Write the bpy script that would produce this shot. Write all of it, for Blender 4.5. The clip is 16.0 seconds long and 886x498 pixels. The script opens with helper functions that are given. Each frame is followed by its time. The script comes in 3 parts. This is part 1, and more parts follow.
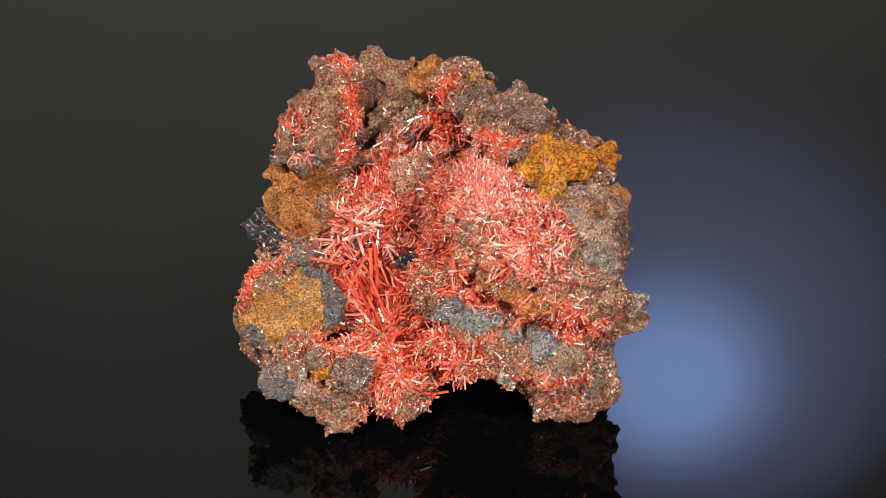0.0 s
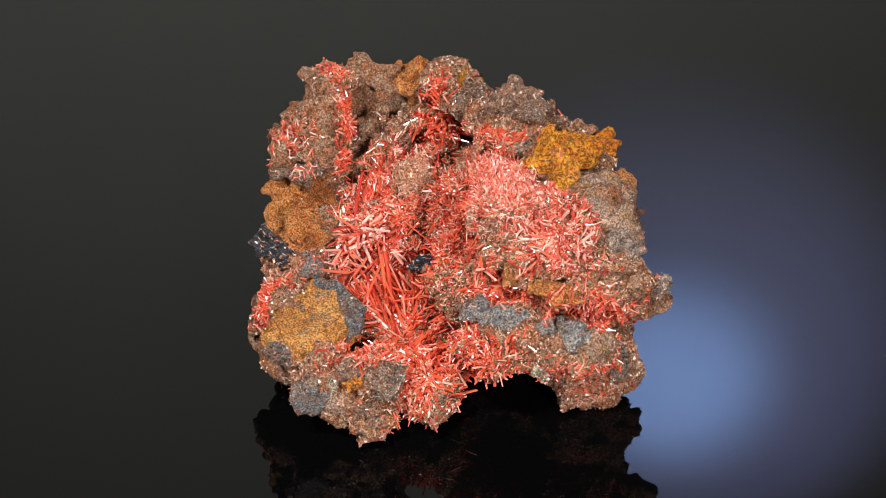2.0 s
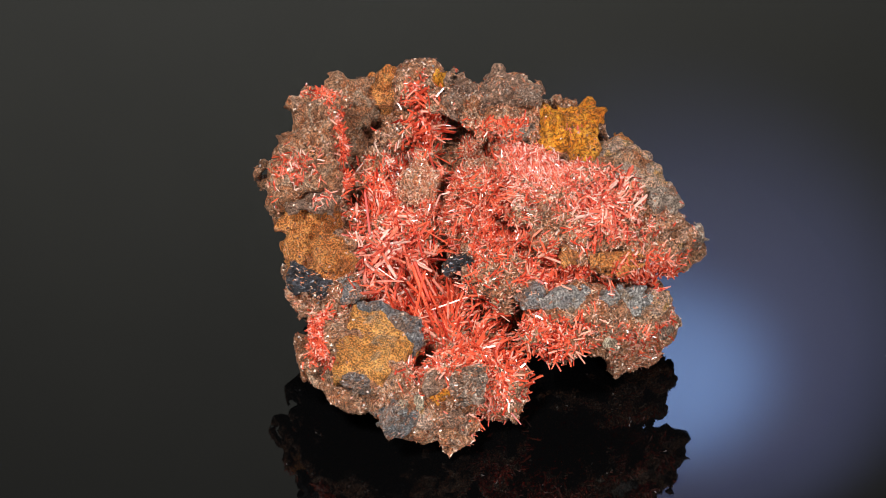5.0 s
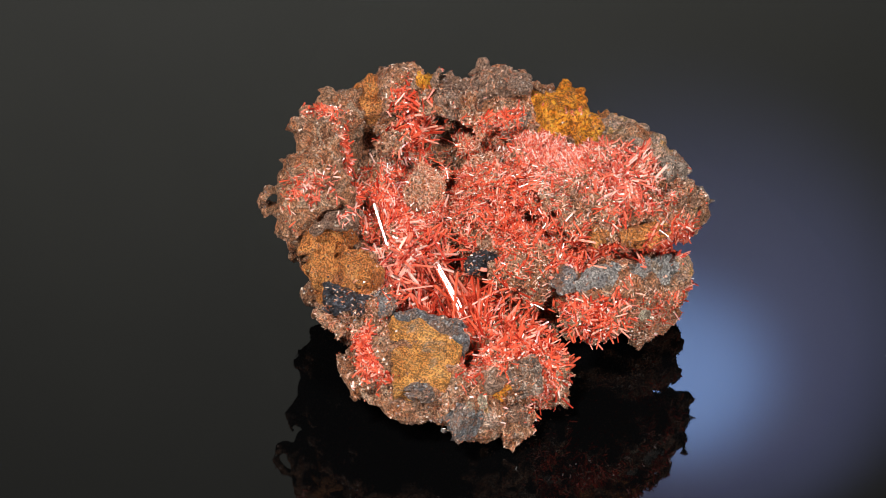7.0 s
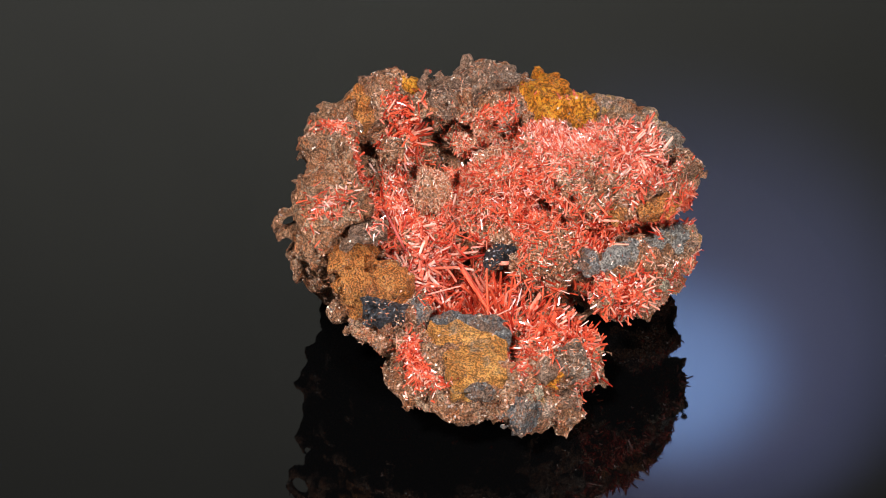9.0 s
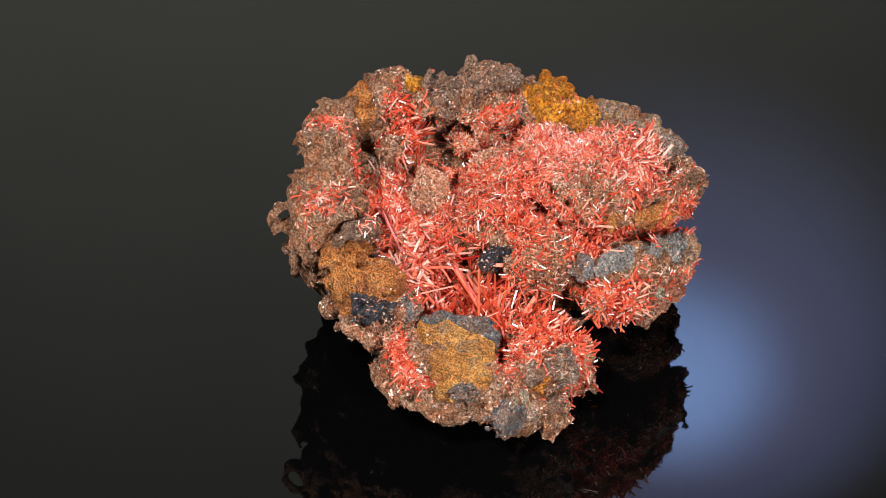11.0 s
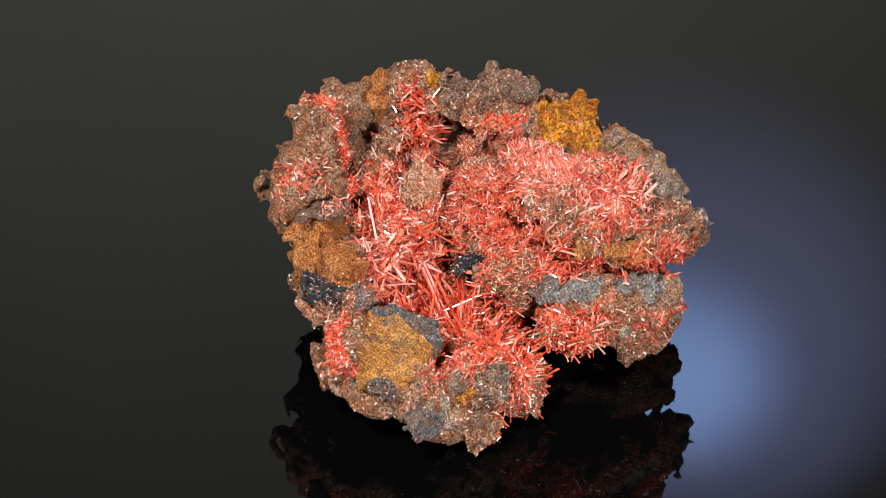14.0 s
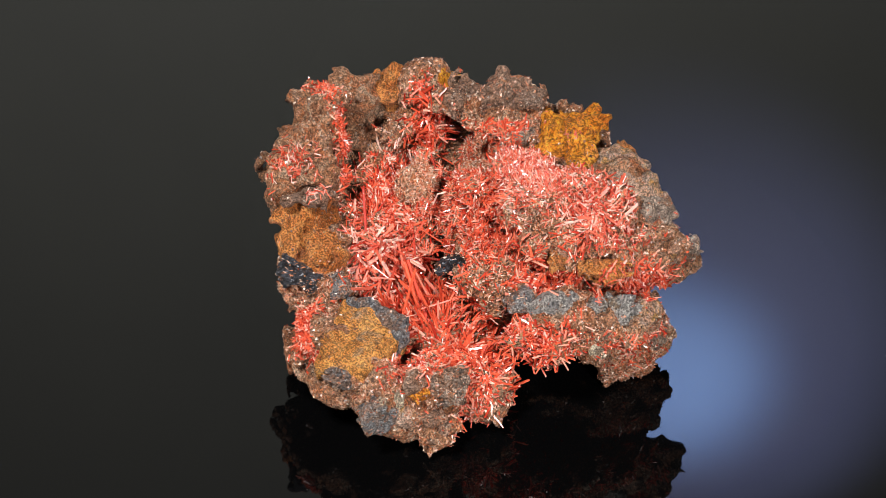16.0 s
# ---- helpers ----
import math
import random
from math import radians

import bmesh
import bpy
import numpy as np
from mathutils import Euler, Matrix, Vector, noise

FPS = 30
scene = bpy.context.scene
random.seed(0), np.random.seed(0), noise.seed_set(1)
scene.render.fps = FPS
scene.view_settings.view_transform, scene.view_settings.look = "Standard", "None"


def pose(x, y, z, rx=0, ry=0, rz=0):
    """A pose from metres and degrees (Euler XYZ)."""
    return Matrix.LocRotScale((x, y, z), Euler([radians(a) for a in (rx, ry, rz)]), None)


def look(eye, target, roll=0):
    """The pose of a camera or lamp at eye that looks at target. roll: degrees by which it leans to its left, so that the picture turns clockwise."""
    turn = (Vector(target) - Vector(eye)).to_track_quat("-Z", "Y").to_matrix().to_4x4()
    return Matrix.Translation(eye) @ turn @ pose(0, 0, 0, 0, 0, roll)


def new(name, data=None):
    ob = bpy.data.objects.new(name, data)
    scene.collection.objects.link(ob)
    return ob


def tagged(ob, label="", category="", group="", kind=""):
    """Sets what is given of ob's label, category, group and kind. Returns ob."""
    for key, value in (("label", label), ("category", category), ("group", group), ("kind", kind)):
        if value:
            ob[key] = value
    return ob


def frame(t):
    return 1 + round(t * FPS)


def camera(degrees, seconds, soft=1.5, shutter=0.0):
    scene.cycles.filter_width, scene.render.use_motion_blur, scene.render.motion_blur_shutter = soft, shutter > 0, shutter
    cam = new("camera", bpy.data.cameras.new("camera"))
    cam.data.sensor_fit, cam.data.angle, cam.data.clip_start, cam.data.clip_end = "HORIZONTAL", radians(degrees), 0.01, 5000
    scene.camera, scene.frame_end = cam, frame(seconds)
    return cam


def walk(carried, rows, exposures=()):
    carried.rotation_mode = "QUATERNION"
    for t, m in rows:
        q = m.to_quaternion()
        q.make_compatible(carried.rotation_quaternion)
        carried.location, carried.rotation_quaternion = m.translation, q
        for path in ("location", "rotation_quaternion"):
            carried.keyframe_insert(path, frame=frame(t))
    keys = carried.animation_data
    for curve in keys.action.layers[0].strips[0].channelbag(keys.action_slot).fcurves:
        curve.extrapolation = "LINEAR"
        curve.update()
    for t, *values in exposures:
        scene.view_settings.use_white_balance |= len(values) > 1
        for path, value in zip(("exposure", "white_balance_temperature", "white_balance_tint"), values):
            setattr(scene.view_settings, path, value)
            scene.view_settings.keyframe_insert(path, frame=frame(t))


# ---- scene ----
cam = camera(22, 16.0, 0.5)

# ---- camera ----
ZT = 0.0153
EYE, AIM = (-0.0009, -0.3931, 0.2925 + ZT), (-0.0009, 0.0, ZT)
walk(cam, [(0, look(EYE, AIM)), (16, look(EYE, AIM))], [(0, 0.0), (16, 0.0)])

# ---- light ----
world = bpy.data.worlds.new("studio_dark")
scene.world = world
world.use_nodes = True
world.node_tree.nodes["Background"].inputs[0].default_value = (0.5, 0.5, 0.47, 1)
world.node_tree.nodes["Background"].inputs[1].default_value = 0.015


def lamp(name, kind, power, colour, eye, target, **more):
    data = bpy.data.lights.new(name, kind)
    data.energy, data.color = power, colour
    for key, value in more.items():
        if key == "size":
            data.size = value
        elif key == "soft":
            data.shadow_soft_size = value
        elif key == "spread":
            data.spot_size = radians(value)
        elif key == "blend":
            data.spot_blend = value
    ob = new(name, data)
    ob.matrix_world = look(eye, target)
    return ob


lamp("key_softbox", "AREA", 11.2, (1.0, 0.985, 0.97), (-0.26, -0.46, 0.76), (0, -0.01, 0.03), size=0.11)
lamp("fill_softbox", "AREA", 7.0, (1.0, 0.98, 0.97), (0.28, -0.66, 0.40), (0, -0.01, 0.02), size=0.10)
lamp("backdrop_spot", "SPOT", 1150.0, (0.26, 0.48, 1.0), (0.45, 0.70, 1.80), (0.255, 1.60, 1.36), spread=16.5, blend=1.0, soft=0.045)
lamp("backdrop_halo", "SPOT", 385.0, (0.40, 0.46, 1.0), (0.47, 0.70, 1.82), (0.285, 1.60, 1.335), spread=34, blend=1.0, soft=0.03)
lamp("backdrop_wash", "SPOT", 130.0, (1.0, 1.0, 0.93), (-0.28, 0.20, 0.76), (-0.10, 1.60, 1.50), spread=120, blend=1.0, soft=0.05)


# ---- materials ----
def material(name, roughness=0.6, metallic=0.0):
    mat = bpy.data.materials.new(name)
    mat.use_nodes = True
    nt = mat.node_tree
    bsdf = nt.nodes["Principled BSDF"]
    bsdf.inputs["Roughness"].default_value = roughness
    bsdf.inputs["Metallic"].default_value = metallic
    return mat, nt, bsdf


def noise_node(nt, scale, detail=6.0, rough=0.6, distort=0.0):
    tc = nt.nodes.new("ShaderNodeTexCoord")
    n = nt.nodes.new("ShaderNodeTexNoise")
    n.inputs["Scale"].default_value = scale
    n.inputs["Detail"].default_value = detail
    n.inputs["Roughness"].default_value = rough
    n.inputs["Distortion"].default_value = distort
    nt.links.new(tc.outputs["Object"], n.inputs["Vector"])
    return n.outputs["Fac"]


def ramp(nt, fac, stops):
    r = nt.nodes.new("ShaderNodeValToRGB")
    el = r.color_ramp.elements
    while len(el) < len(stops):
        el.new(0.5)
    for e, (p, c) in zip(el, stops):
        e.position, e.color = p, (*c, 1)
    nt.links.new(fac, r.inputs["Fac"])
    return r.outputs["Color"]


def mix(nt, a, b, fac, mode="MIX"):
    m = nt.nodes.new("ShaderNodeMix")
    m.data_type, m.blend_type = "RGBA", mode
    if isinstance(fac, float):
        m.inputs["Factor"].default_value = fac
    else:
        nt.links.new(fac, m.inputs["Factor"])
    for socket, v in ((m.inputs["A"], a), (m.inputs["B"], b)):
        if isinstance(v, tuple):
            socket.default_value = (*v, 1)
        else:
            nt.links.new(v, socket)
    return m.outputs["Result"]


def bump(nt, bsdf, fac, strength, distance):
    b = nt.nodes.new("ShaderNodeBump")
    b.inputs["Strength"].default_value = strength
    b.inputs["Distance"].default_value = distance
    nt.links.new(fac, b.inputs["Height"])
    nt.links.new(b.outputs["Normal"], bsdf.inputs["Normal"])


def stone(name, stops, patch, patch_at=(0.49, 0.58), scale=90, grain=900, roughness=0.62, relief=0.0026, speck=None, stain=None, pale=None):
    """Stone with broad and close colour drift, a second colour in patches and crumbly relief; pit shade and glinting
    pale specks are put into the colour.
    """
    mat, nt, bsdf = material(name, roughness)
    bsdf.inputs["Specular IOR Level"].default_value = 0.5 if roughness < 0.5 else 0.3
    broad = ramp(nt, noise_node(nt, scale, 9, 0.66, 0.6), [(0.5 + (p - 0.5) * 0.5, c) for p, c in stops])
    close = ramp(nt, noise_node(nt, scale * 4.3, 9, 0.66, 0.9), [(0.40, stops[0][1]), (0.5, stops[1][1]), (0.60, stops[-1][1])])
    colour = mix(nt, broad, close, 0.6)
    where = ramp(nt, noise_node(nt, scale * 2.1, 8, 0.7, 1.0), [(patch_at[0], (0, 0, 0)), (patch_at[1], (1, 1, 1))])
    colour = mix(nt, colour, patch, where)
    if stain:
        spread = ramp(nt, noise_node(nt, scale * 3.1, 8, 0.72, 0.5), [(0.51, (0, 0, 0)), (0.60, (1, 1, 1))])
        colour = mix(nt, colour, stain, spread)
    if pale:
        light = ramp(nt, noise_node(nt, scale * 2.7, 9, 0.7, 1.4), [(0.53, (0, 0, 0)), (0.60, (1, 1, 1))])
        colour = mix(nt, colour, pale, light)
    fine = noise_node(nt, grain * 2.4, 6, 0.75)
    shade = ramp(nt, fine, [(0.42, (0.40, 0.37, 0.35)), (0.5, (1.05, 1.0, 0.97)), (0.58, (1.9, 1.82, 1.75))])
    colour = mix(nt, colour, shade, 1.0, "MULTIPLY")
    # the shade of small pits, put into the colour as dark spots
    dark = ramp(nt, noise_node(nt, scale * 6.5, 6, 0.7, 1.2), [(0.35, (0.12, 0.09, 0.08)), (0.41, (1, 1, 1))])
    colour = mix(nt, colour, dark, 0.8, "MULTIPLY")
    # glints of the grains, coloured in as pale dots
    if speck:
        dots = ramp(nt, noise_node(nt, grain * 1.6, 2, 0.5), [(0.64, (0, 0, 0)), (0.70, (1, 1, 1))])
        colour = mix(nt, colour, speck, dots)
    nt.links.new(colour, bsdf.inputs["Base Color"])
    gloss = ramp(nt, noise_node(nt, grain * 0.8, 3, 0.6), [(0.35, (0.28, 0.28, 0.28)), (0.6, (0.85, 0.85, 0.85))])
    nt.links.new(gloss, bsdf.inputs["Roughness"])
    coarse = noise_node(nt, scale * 7, 12, 0.85, 0.4)
    both = nt.nodes.new("ShaderNodeMath")
    both.operation = "ADD"
    nt.links.new(coarse, both.inputs[0])
    nt.links.new(fine, both.inputs[1])
    bump(nt, bsdf, both.outputs[0], 1.0, relief)
    return mat


GOSSAN = stone("brown_gossan", [(0.30, (0.16, 0.056, 0.026)), (0.5, (0.46, 0.215, 0.11)), (0.68, (0.60, 0.34, 0.205))],
               (0.36, 0.22, 0.15), (0.55, 0.63), speck=(0.80, 0.62, 0.50), stain=(0.52, 0.19, 0.08), pale=(0.56, 0.38, 0.26))
OCHRE = stone("ochre_limonite", [(0.3, (0.40, 0.115, 0.030)), (0.5, (0.76, 0.26, 0.062)), (0.7, (0.84, 0.38, 0.125))],
              (0.52, 0.20, 0.09), (0.52, 0.66), roughness=0.8, grain=1100, speck=(0.85, 0.60, 0.32))
GOLD = stone("golden_limonite", [(0.3, (0.54, 0.14, 0.014)), (0.5, (0.88, 0.33, 0.026)), (0.7, (0.93, 0.45, 0.060))],
             (0.58, 0.21, 0.05), (0.54, 0.66), scale=100, grain=700, roughness=0.8)
PLATE = stone("golden_brown_plate", [(0.3, (0.44, 0.17, 0.050)), (0.5, (0.76, 0.335, 0.080)), (0.7, (0.82, 0.44, 0.15))],
              (0.40, 0.27, 0.17), (0.55, 0.66), scale=70, grain=1000, roughness=0.8, relief=0.0018)
GREY = stone("grey_crust", [(0.3, (0.15, 0.115, 0.095)), (0.5, (0.34, 0.26, 0.21)), (0.7, (0.50, 0.41, 0.34))],
             (0.30, 0.16, 0.10), speck=(0.85, 0.76, 0.68), pale=(0.58, 0.47, 0.39))
BLACK = stone("black_nodule", [(0.3, (0.015, 0.016, 0.02)), (0.5, (0.045, 0.05, 0.065)), (0.7, (0.15, 0.165, 0.20))],
              (0.02, 0.02, 0.025), grain=700, roughness=0.35, speck=(0.50, 0.54, 0.62))
STEEL = stone("blue_grey_crust", [(0.3, (0.05, 0.055, 0.066)), (0.5, (0.19, 0.20, 0.22)), (0.7, (0.44, 0.43, 0.42))],
              (0.30, 0.20, 0.15), roughness=0.45, stain=(0.30, 0.17, 0.12), speck=(0.7, 0.7, 0.7))
UMBER = stone("dark_umber_crust", [(0.3, (0.13, 0.068, 0.045)), (0.5, (0.36, 0.20, 0.13)), (0.7, (0.52, 0.35, 0.26))],
              (0.33, 0.215, 0.16), speck=(0.78, 0.64, 0.54))
SILVER = stone("silvery_crust", [(0.3, (0.18, 0.18, 0.19)), (0.5, (0.38, 0.37, 0.36)), (0.7, (0.56, 0.54, 0.51))],
               (0.30, 0.21, 0.14), roughness=0.4, speck=(0.85, 0.83, 0.79))
CREAM = stone("cream_grit", [(0.3, (0.42, 0.34, 0.23)), (0.5, (0.68, 0.59, 0.44)), (0.7, (0.80, 0.73, 0.58))],
              (0.36, 0.27, 0.19))
TAN = stone("tan_crust", [(0.3, (0.40, 0.21, 0.13)), (0.5, (0.60, 0.37, 0.26)), (0.7, (0.70, 0.49, 0.38))],
            (0.44, 0.32, 0.26), speck=(0.85, 0.72, 0.62), stain=(0.58, 0.33, 0.12))


def crystal_material(name, deep, bright, pale, pale_share):
    mat, nt, bsdf = material(name, 0.27)
    geo = nt.nodes.new("ShaderNodeNewGeometry")
    info = nt.nodes.new("ShaderNodeObjectInfo")
    add = nt.nodes.new("ShaderNodeMath")
    add.operation = "ADD"
    nt.links.new(geo.outputs["Random Per Island"], add.inputs[0])
    nt.links.new(info.outputs["Random"], add.inputs[1])
    fr = nt.nodes.new("ShaderNodeMath")
    fr.operation = "FRACT"
    nt.links.new(add.outputs[0], fr.inputs[0])
    colour = ramp(nt, fr.outputs[0], [(0.0, deep), (0.45, bright), (1.0 - pale_share - 0.12, bright), (1.0 - pale_share * 0.4, pale)])
    streak = ramp(nt, noise_node(nt, 800, 3, 0.6), [(0.35, (0.8, 0.72, 0.7)), (0.7, (1.1, 1.15, 1.15))])
    nt.links.new(mix(nt, colour, streak, 1.0, "MULTIPLY"), bsdf.inputs["Base Color"])
    bsdf.inputs["IOR"].default_value = 1.75
    bsdf.inputs["Subsurface Weight"].default_value = 0.25
    bsdf.inputs["Subsurface Radius"].default_value = (0.002, 0.0006, 0.0004)
    bsdf.inputs["Subsurface Scale"].default_value = 1.0
    return mat


RED = crystal_material("orange_red_crystal", (0.34, 0.016, 0.009), (0.80, 0.115, 0.054), (0.88, 0.38, 0.28), 0.15)
PINK = crystal_material("pale_pink_crystal", (0.45, 0.035, 0.022), (0.82, 0.18, 0.11), (0.92, 0.54, 0.45), 0.28)
DUSTY = crystal_material("dusty_fine_crystal", (0.26, 0.045, 0.020), (0.70, 0.23, 0.12), (0.82, 0.52, 0.38), 0.36)

GRIT, nt, bsdf = material("mixed_grit", 0.35)
geo = nt.nodes.new("ShaderNodeNewGeometry")
nt.links.new(ramp(nt, geo.outputs["Random Per Island"], [(0.0, (0.025, 0.014, 0.010)), (0.40, (0.15, 0.065, 0.035)), (0.68, (0.34, 0.155, 0.085)),
                                                         (0.88, (0.52, 0.27, 0.18)), (1.0, (0.84, 0.68, 0.56))]), bsdf.inputs["Base Color"])

# ---- table and backdrop ----
def box(bm, lo, hi):
    m = Matrix.LocRotScale([(a + b) / 2 for a, b in zip(lo, hi)], None, [b - a for a, b in zip(lo, hi)])
    return bmesh.ops.create_cube(bm, size=1, matrix=m)


def mesh_of(name, bm, mat):
    me = bpy.data.meshes.new(name)
    bm.to_mesh(me)
    bm.free()
    me.materials.append(mat)
    return me


TABLE, nt, bsdf = material("black_acrylic", 0.02)
bsdf.inputs["Base Color"].default_value = (0.0012, 0.0012, 0.0013, 1)
bsdf.inputs["IOR"].default_value = 1.3
smear = ramp(nt, noise_node(nt, 14, 4), [(0.3, (0.015, 0.015, 0.015)), (0.7, (0.04, 0.04, 0.04))])
nt.links.new(smear, bsdf.inputs["Roughness"])
bm = bmesh.new()
box(bm, (-1.2, -0.9, -0.02), (1.2, 1.1, 0))
bmesh.ops.bevel(bm, geom=bm.edges[:], offset=0.002, segments=2, affect="EDGES")
tagged(new("table", mesh_of("table", bm, TABLE)), "polished black acrylic table top with mirror gloss", "table", kind="structure")

WALL, nt, bsdf = material("grey_backdrop_paper", 0.95)
nt.links.new(ramp(nt, noise_node(nt, 3, 3), [(0.3, (0.40, 0.40, 0.385)), (0.7, (0.44, 0.44, 0.42))]), bsdf.inputs["Base Color"])
bm = bmesh.new()
box(bm, (-3, 1.60, -1.0), (3, 1.62, 3.2))
tagged(new("backdrop", mesh_of("backdrop", bm, WALL)), "matt grey paper backdrop with a blue light pool", "backdrop", kind="structure")


# ---- the specimen: solid forms as distance fields in millimetres ----
rng = np.random.default_rng(7)
LATTICE = rng.random((32, 32, 32)).astype(np.float32)


def value_noise(p, size):
    """Smooth noise, -1 to 1, with features of that size."""
    q = p / size
    i = np.floor(q).astype(int)
    f = q - i
    f = f * f * (3 - 2 * f)
    out = np.zeros(p.shape[:-1], np.float32)
    for dx in (0, 1):
        for dy in (0, 1):
            for dz in (0, 1):
                w = ((f[..., 0] if dx else 1 - f[..., 0]) * (f[..., 1] if dy else 1 - f[..., 1])
                     * (f[..., 2] if dz else 1 - f[..., 2]))
                out += w * LATTICE[(i[..., 0] + dx) % 32, (i[..., 1] + dy) % 32, (i[..., 2] + dz) % 32]
    return out * 2 - 1


class Form:
    """A solid grown from lumps and hollows, meshed by surface nets."""

    def __init__(self, lo, hi, step):
        self.step, self.lo = step, np.array(lo, float)
        n = [int((b - a) / step) + 1 for a, b in zip(lo, hi)]
        axes = [lo[k] + step * np.arange(n[k]) for k in range(3)]
        self.p = np.stack(np.meshgrid(*axes, indexing="ij"), -1).astype(np.float32)
        self.d = np.full(n, 1e3, np.float32)

    def near(self, c, reach):
        n = self.d.shape
        lo = [max(0, int((c[k] - reach - self.lo[k]) / self.step)) for k in range(3)]
        hi = [min(n[k], int((c[k] + reach - self.lo[k]) / self.step) + 2) for k in range(3)]
        return tuple(slice(a, b) for a, b in zip(lo, hi))

    def ball(self, box, c, r, turn, facets=0):
        """An ellipsoid with broken faces."""
        m = np.array(Euler([radians(a) for a in turn]).to_matrix(), np.float32)
        q = (self.p[box] - np.array(c, np.float32)) @ m
        r = np.array(r, np.float32)
        k0 = np.sqrt(((q / r) ** 2).sum(-1))
        k1 = np.sqrt(((q / (r * r)) ** 2).sum(-1)) + 1e-6
        d = k0 * (k0 - 1) / k1
        for _ in range(facets):
            n = rng.normal(size=3).astype(np.float32)
            n /= np.linalg.norm(n)
            d = np.maximum(d, q @ n - rng.uniform(0.74, 0.9) * np.linalg.norm(n * r))
        return d

    def lump(self, c, r, soft=2.0, turn=(0, 0, 0), facets=6):
        box = self.near(c, max(r) + 5)
        b, d = self.ball(box, c, r, turn, facets), self.d[box]
        h = np.clip(0.5 + 0.5 * (d - b) / soft, 0, 1)
        self.d[box] = d * (1 - h) + b * h - soft * h * (1 - h)

    def hollow(self, c, r, soft=1.5, turn=(0, 0, 0)):
        box = self.near(c, max(r) + 5)
        b, d = -self.ball(box, c, r, turn), self.d[box]
        h = np.clip(0.5 - 0.5 * (d - b) / soft, 0, 1)
        self.d[box] = d * (1 - h) + b * h + soft * h * (1 - h)

    def slice(self, point, normal):
        n = np.array(normal, np.float32) / np.linalg.norm(normal)
        self.d = np.maximum(self.d, (self.p - np.array(point, np.float32)) @ n.astype(np.float32))

    def rough(self, *layers):
        for size, amount in layers:
            self.d += amount * value_noise(self.p + size * 3.1, size)

    def craggy(self, size, amount):
        self.d += amount * (np.abs(value_noise(self.p + 17.3, size)) - 0.25)

    def pits(self, size, depth, share=0.55):
        v = value_noise(self.p - 41.7, size)
        self.d += depth * np.clip((v - share) / (1 - share), 0, 1)

    def floor(self, z):
        self.d = np.maximum(self.d, z - self.p[..., 2])

    def surface(self):
        d, s = self.d, self.d < 0
        n = s.shape
        corner = [(i, j, k) for i in (0, 1) for j in (0, 1) for k in (0, 1)]
        cut = lambda a, o: a[o[0]:n[0] - 1 + o[0], o[1]:n[1] - 1 + o[1], o[2]:n[2] - 1 + o[2]]
        inside = sum(cut(s, o).astype(np.int8) for o in corner)
        cells = (inside > 0) & (inside < 8)
        index = np.full(cells.shape, -1)
        at = np.argwhere(cells)
        index[cells] = np.arange(len(at))
        total, count = np.zeros((len(at), 3)), np.zeros((len(at), 1))
        for a in range(8):
            for b in range(a + 1, 8):
                oa, ob = np.array(corner[a]), np.array(corner[b])
                if np.abs(oa - ob).sum() != 1:
                    continue
                da, db = d[tuple((at + oa).T)], d[tuple((at + ob).T)]
                w = (da < 0) != (db < 0)
                f = np.where(w, da / np.where(w, da - db, 1), 0)[:, None]
                total += np.where(w[:, None], oa + f * (ob - oa), 0)
                count += w[:, None]
        verts = self.lo + self.step * (at + total / count)
        faces = []
        for ax in range(3):
            u, v = (ax + 1) % 3, (ax + 2) % 3
            a0, a1 = [slice(1, -1)] * 3, [slice(1, -1)] * 3
            a0[ax], a1[ax] = slice(0, -1), slice(1, None)
            s0, s1 = s[tuple(a0)], s[tuple(a1)]
            where = np.argwhere(s0 != s1)
            base = where.copy()
            base[:, u] += 1
            base[:, v] += 1
            eu, ev = np.eye(3, dtype=int)[u], np.eye(3, dtype=int)[v]
            quad = np.stack([index[tuple((base - e).T)] for e in (0 * eu, eu, eu + ev, ev)], 1)
            flip = s1[tuple(where.T)]
            quad[flip] = quad[flip][:, ::-1]
            faces.append(quad)
        faces = np.concatenate(faces)
        label = np.arange(len(verts))
        for _ in range(60):
            low = np.repeat(label[faces].min(1), 4)
            was = label.copy()
            np.minimum.at(label, faces.ravel(), low)
            label = label[label]
            if (label == was).all():
                break
        main = label == np.bincount(label).argmax()
        faces = faces[main[faces[:, 0]]]
        move = np.cumsum(main) - 1
        return verts[main], move[faces]


def mesh_from(name, verts, faces, mat, smooth=True):
    me = bpy.data.meshes.new(name)
    me.from_pydata(verts.tolist(), [], faces.tolist())
    me.materials.append(mat)
    me.polygons.foreach_set("use_smooth", [smooth] * len(me.polygons))
    me.update()
    return me


MM = 0.001
LIFT = np.array((0, 0, 15.0))


def part(name, me, parent, label="", kind=""):
    ob = new(name, me)
    ob.parent = parent
    return tagged(ob, label, kind=kind)


specimen = tagged(new("mineral_specimen"), "rust-brown rock with a hollow full of orange-red needle crystals", "mineral")


def solid(name, form, mat, label):
    verts, faces = form.surface()
    return part(name, mesh_from(name, (verts + LIFT) * MM, faces, mat), specimen, label), verts, faces


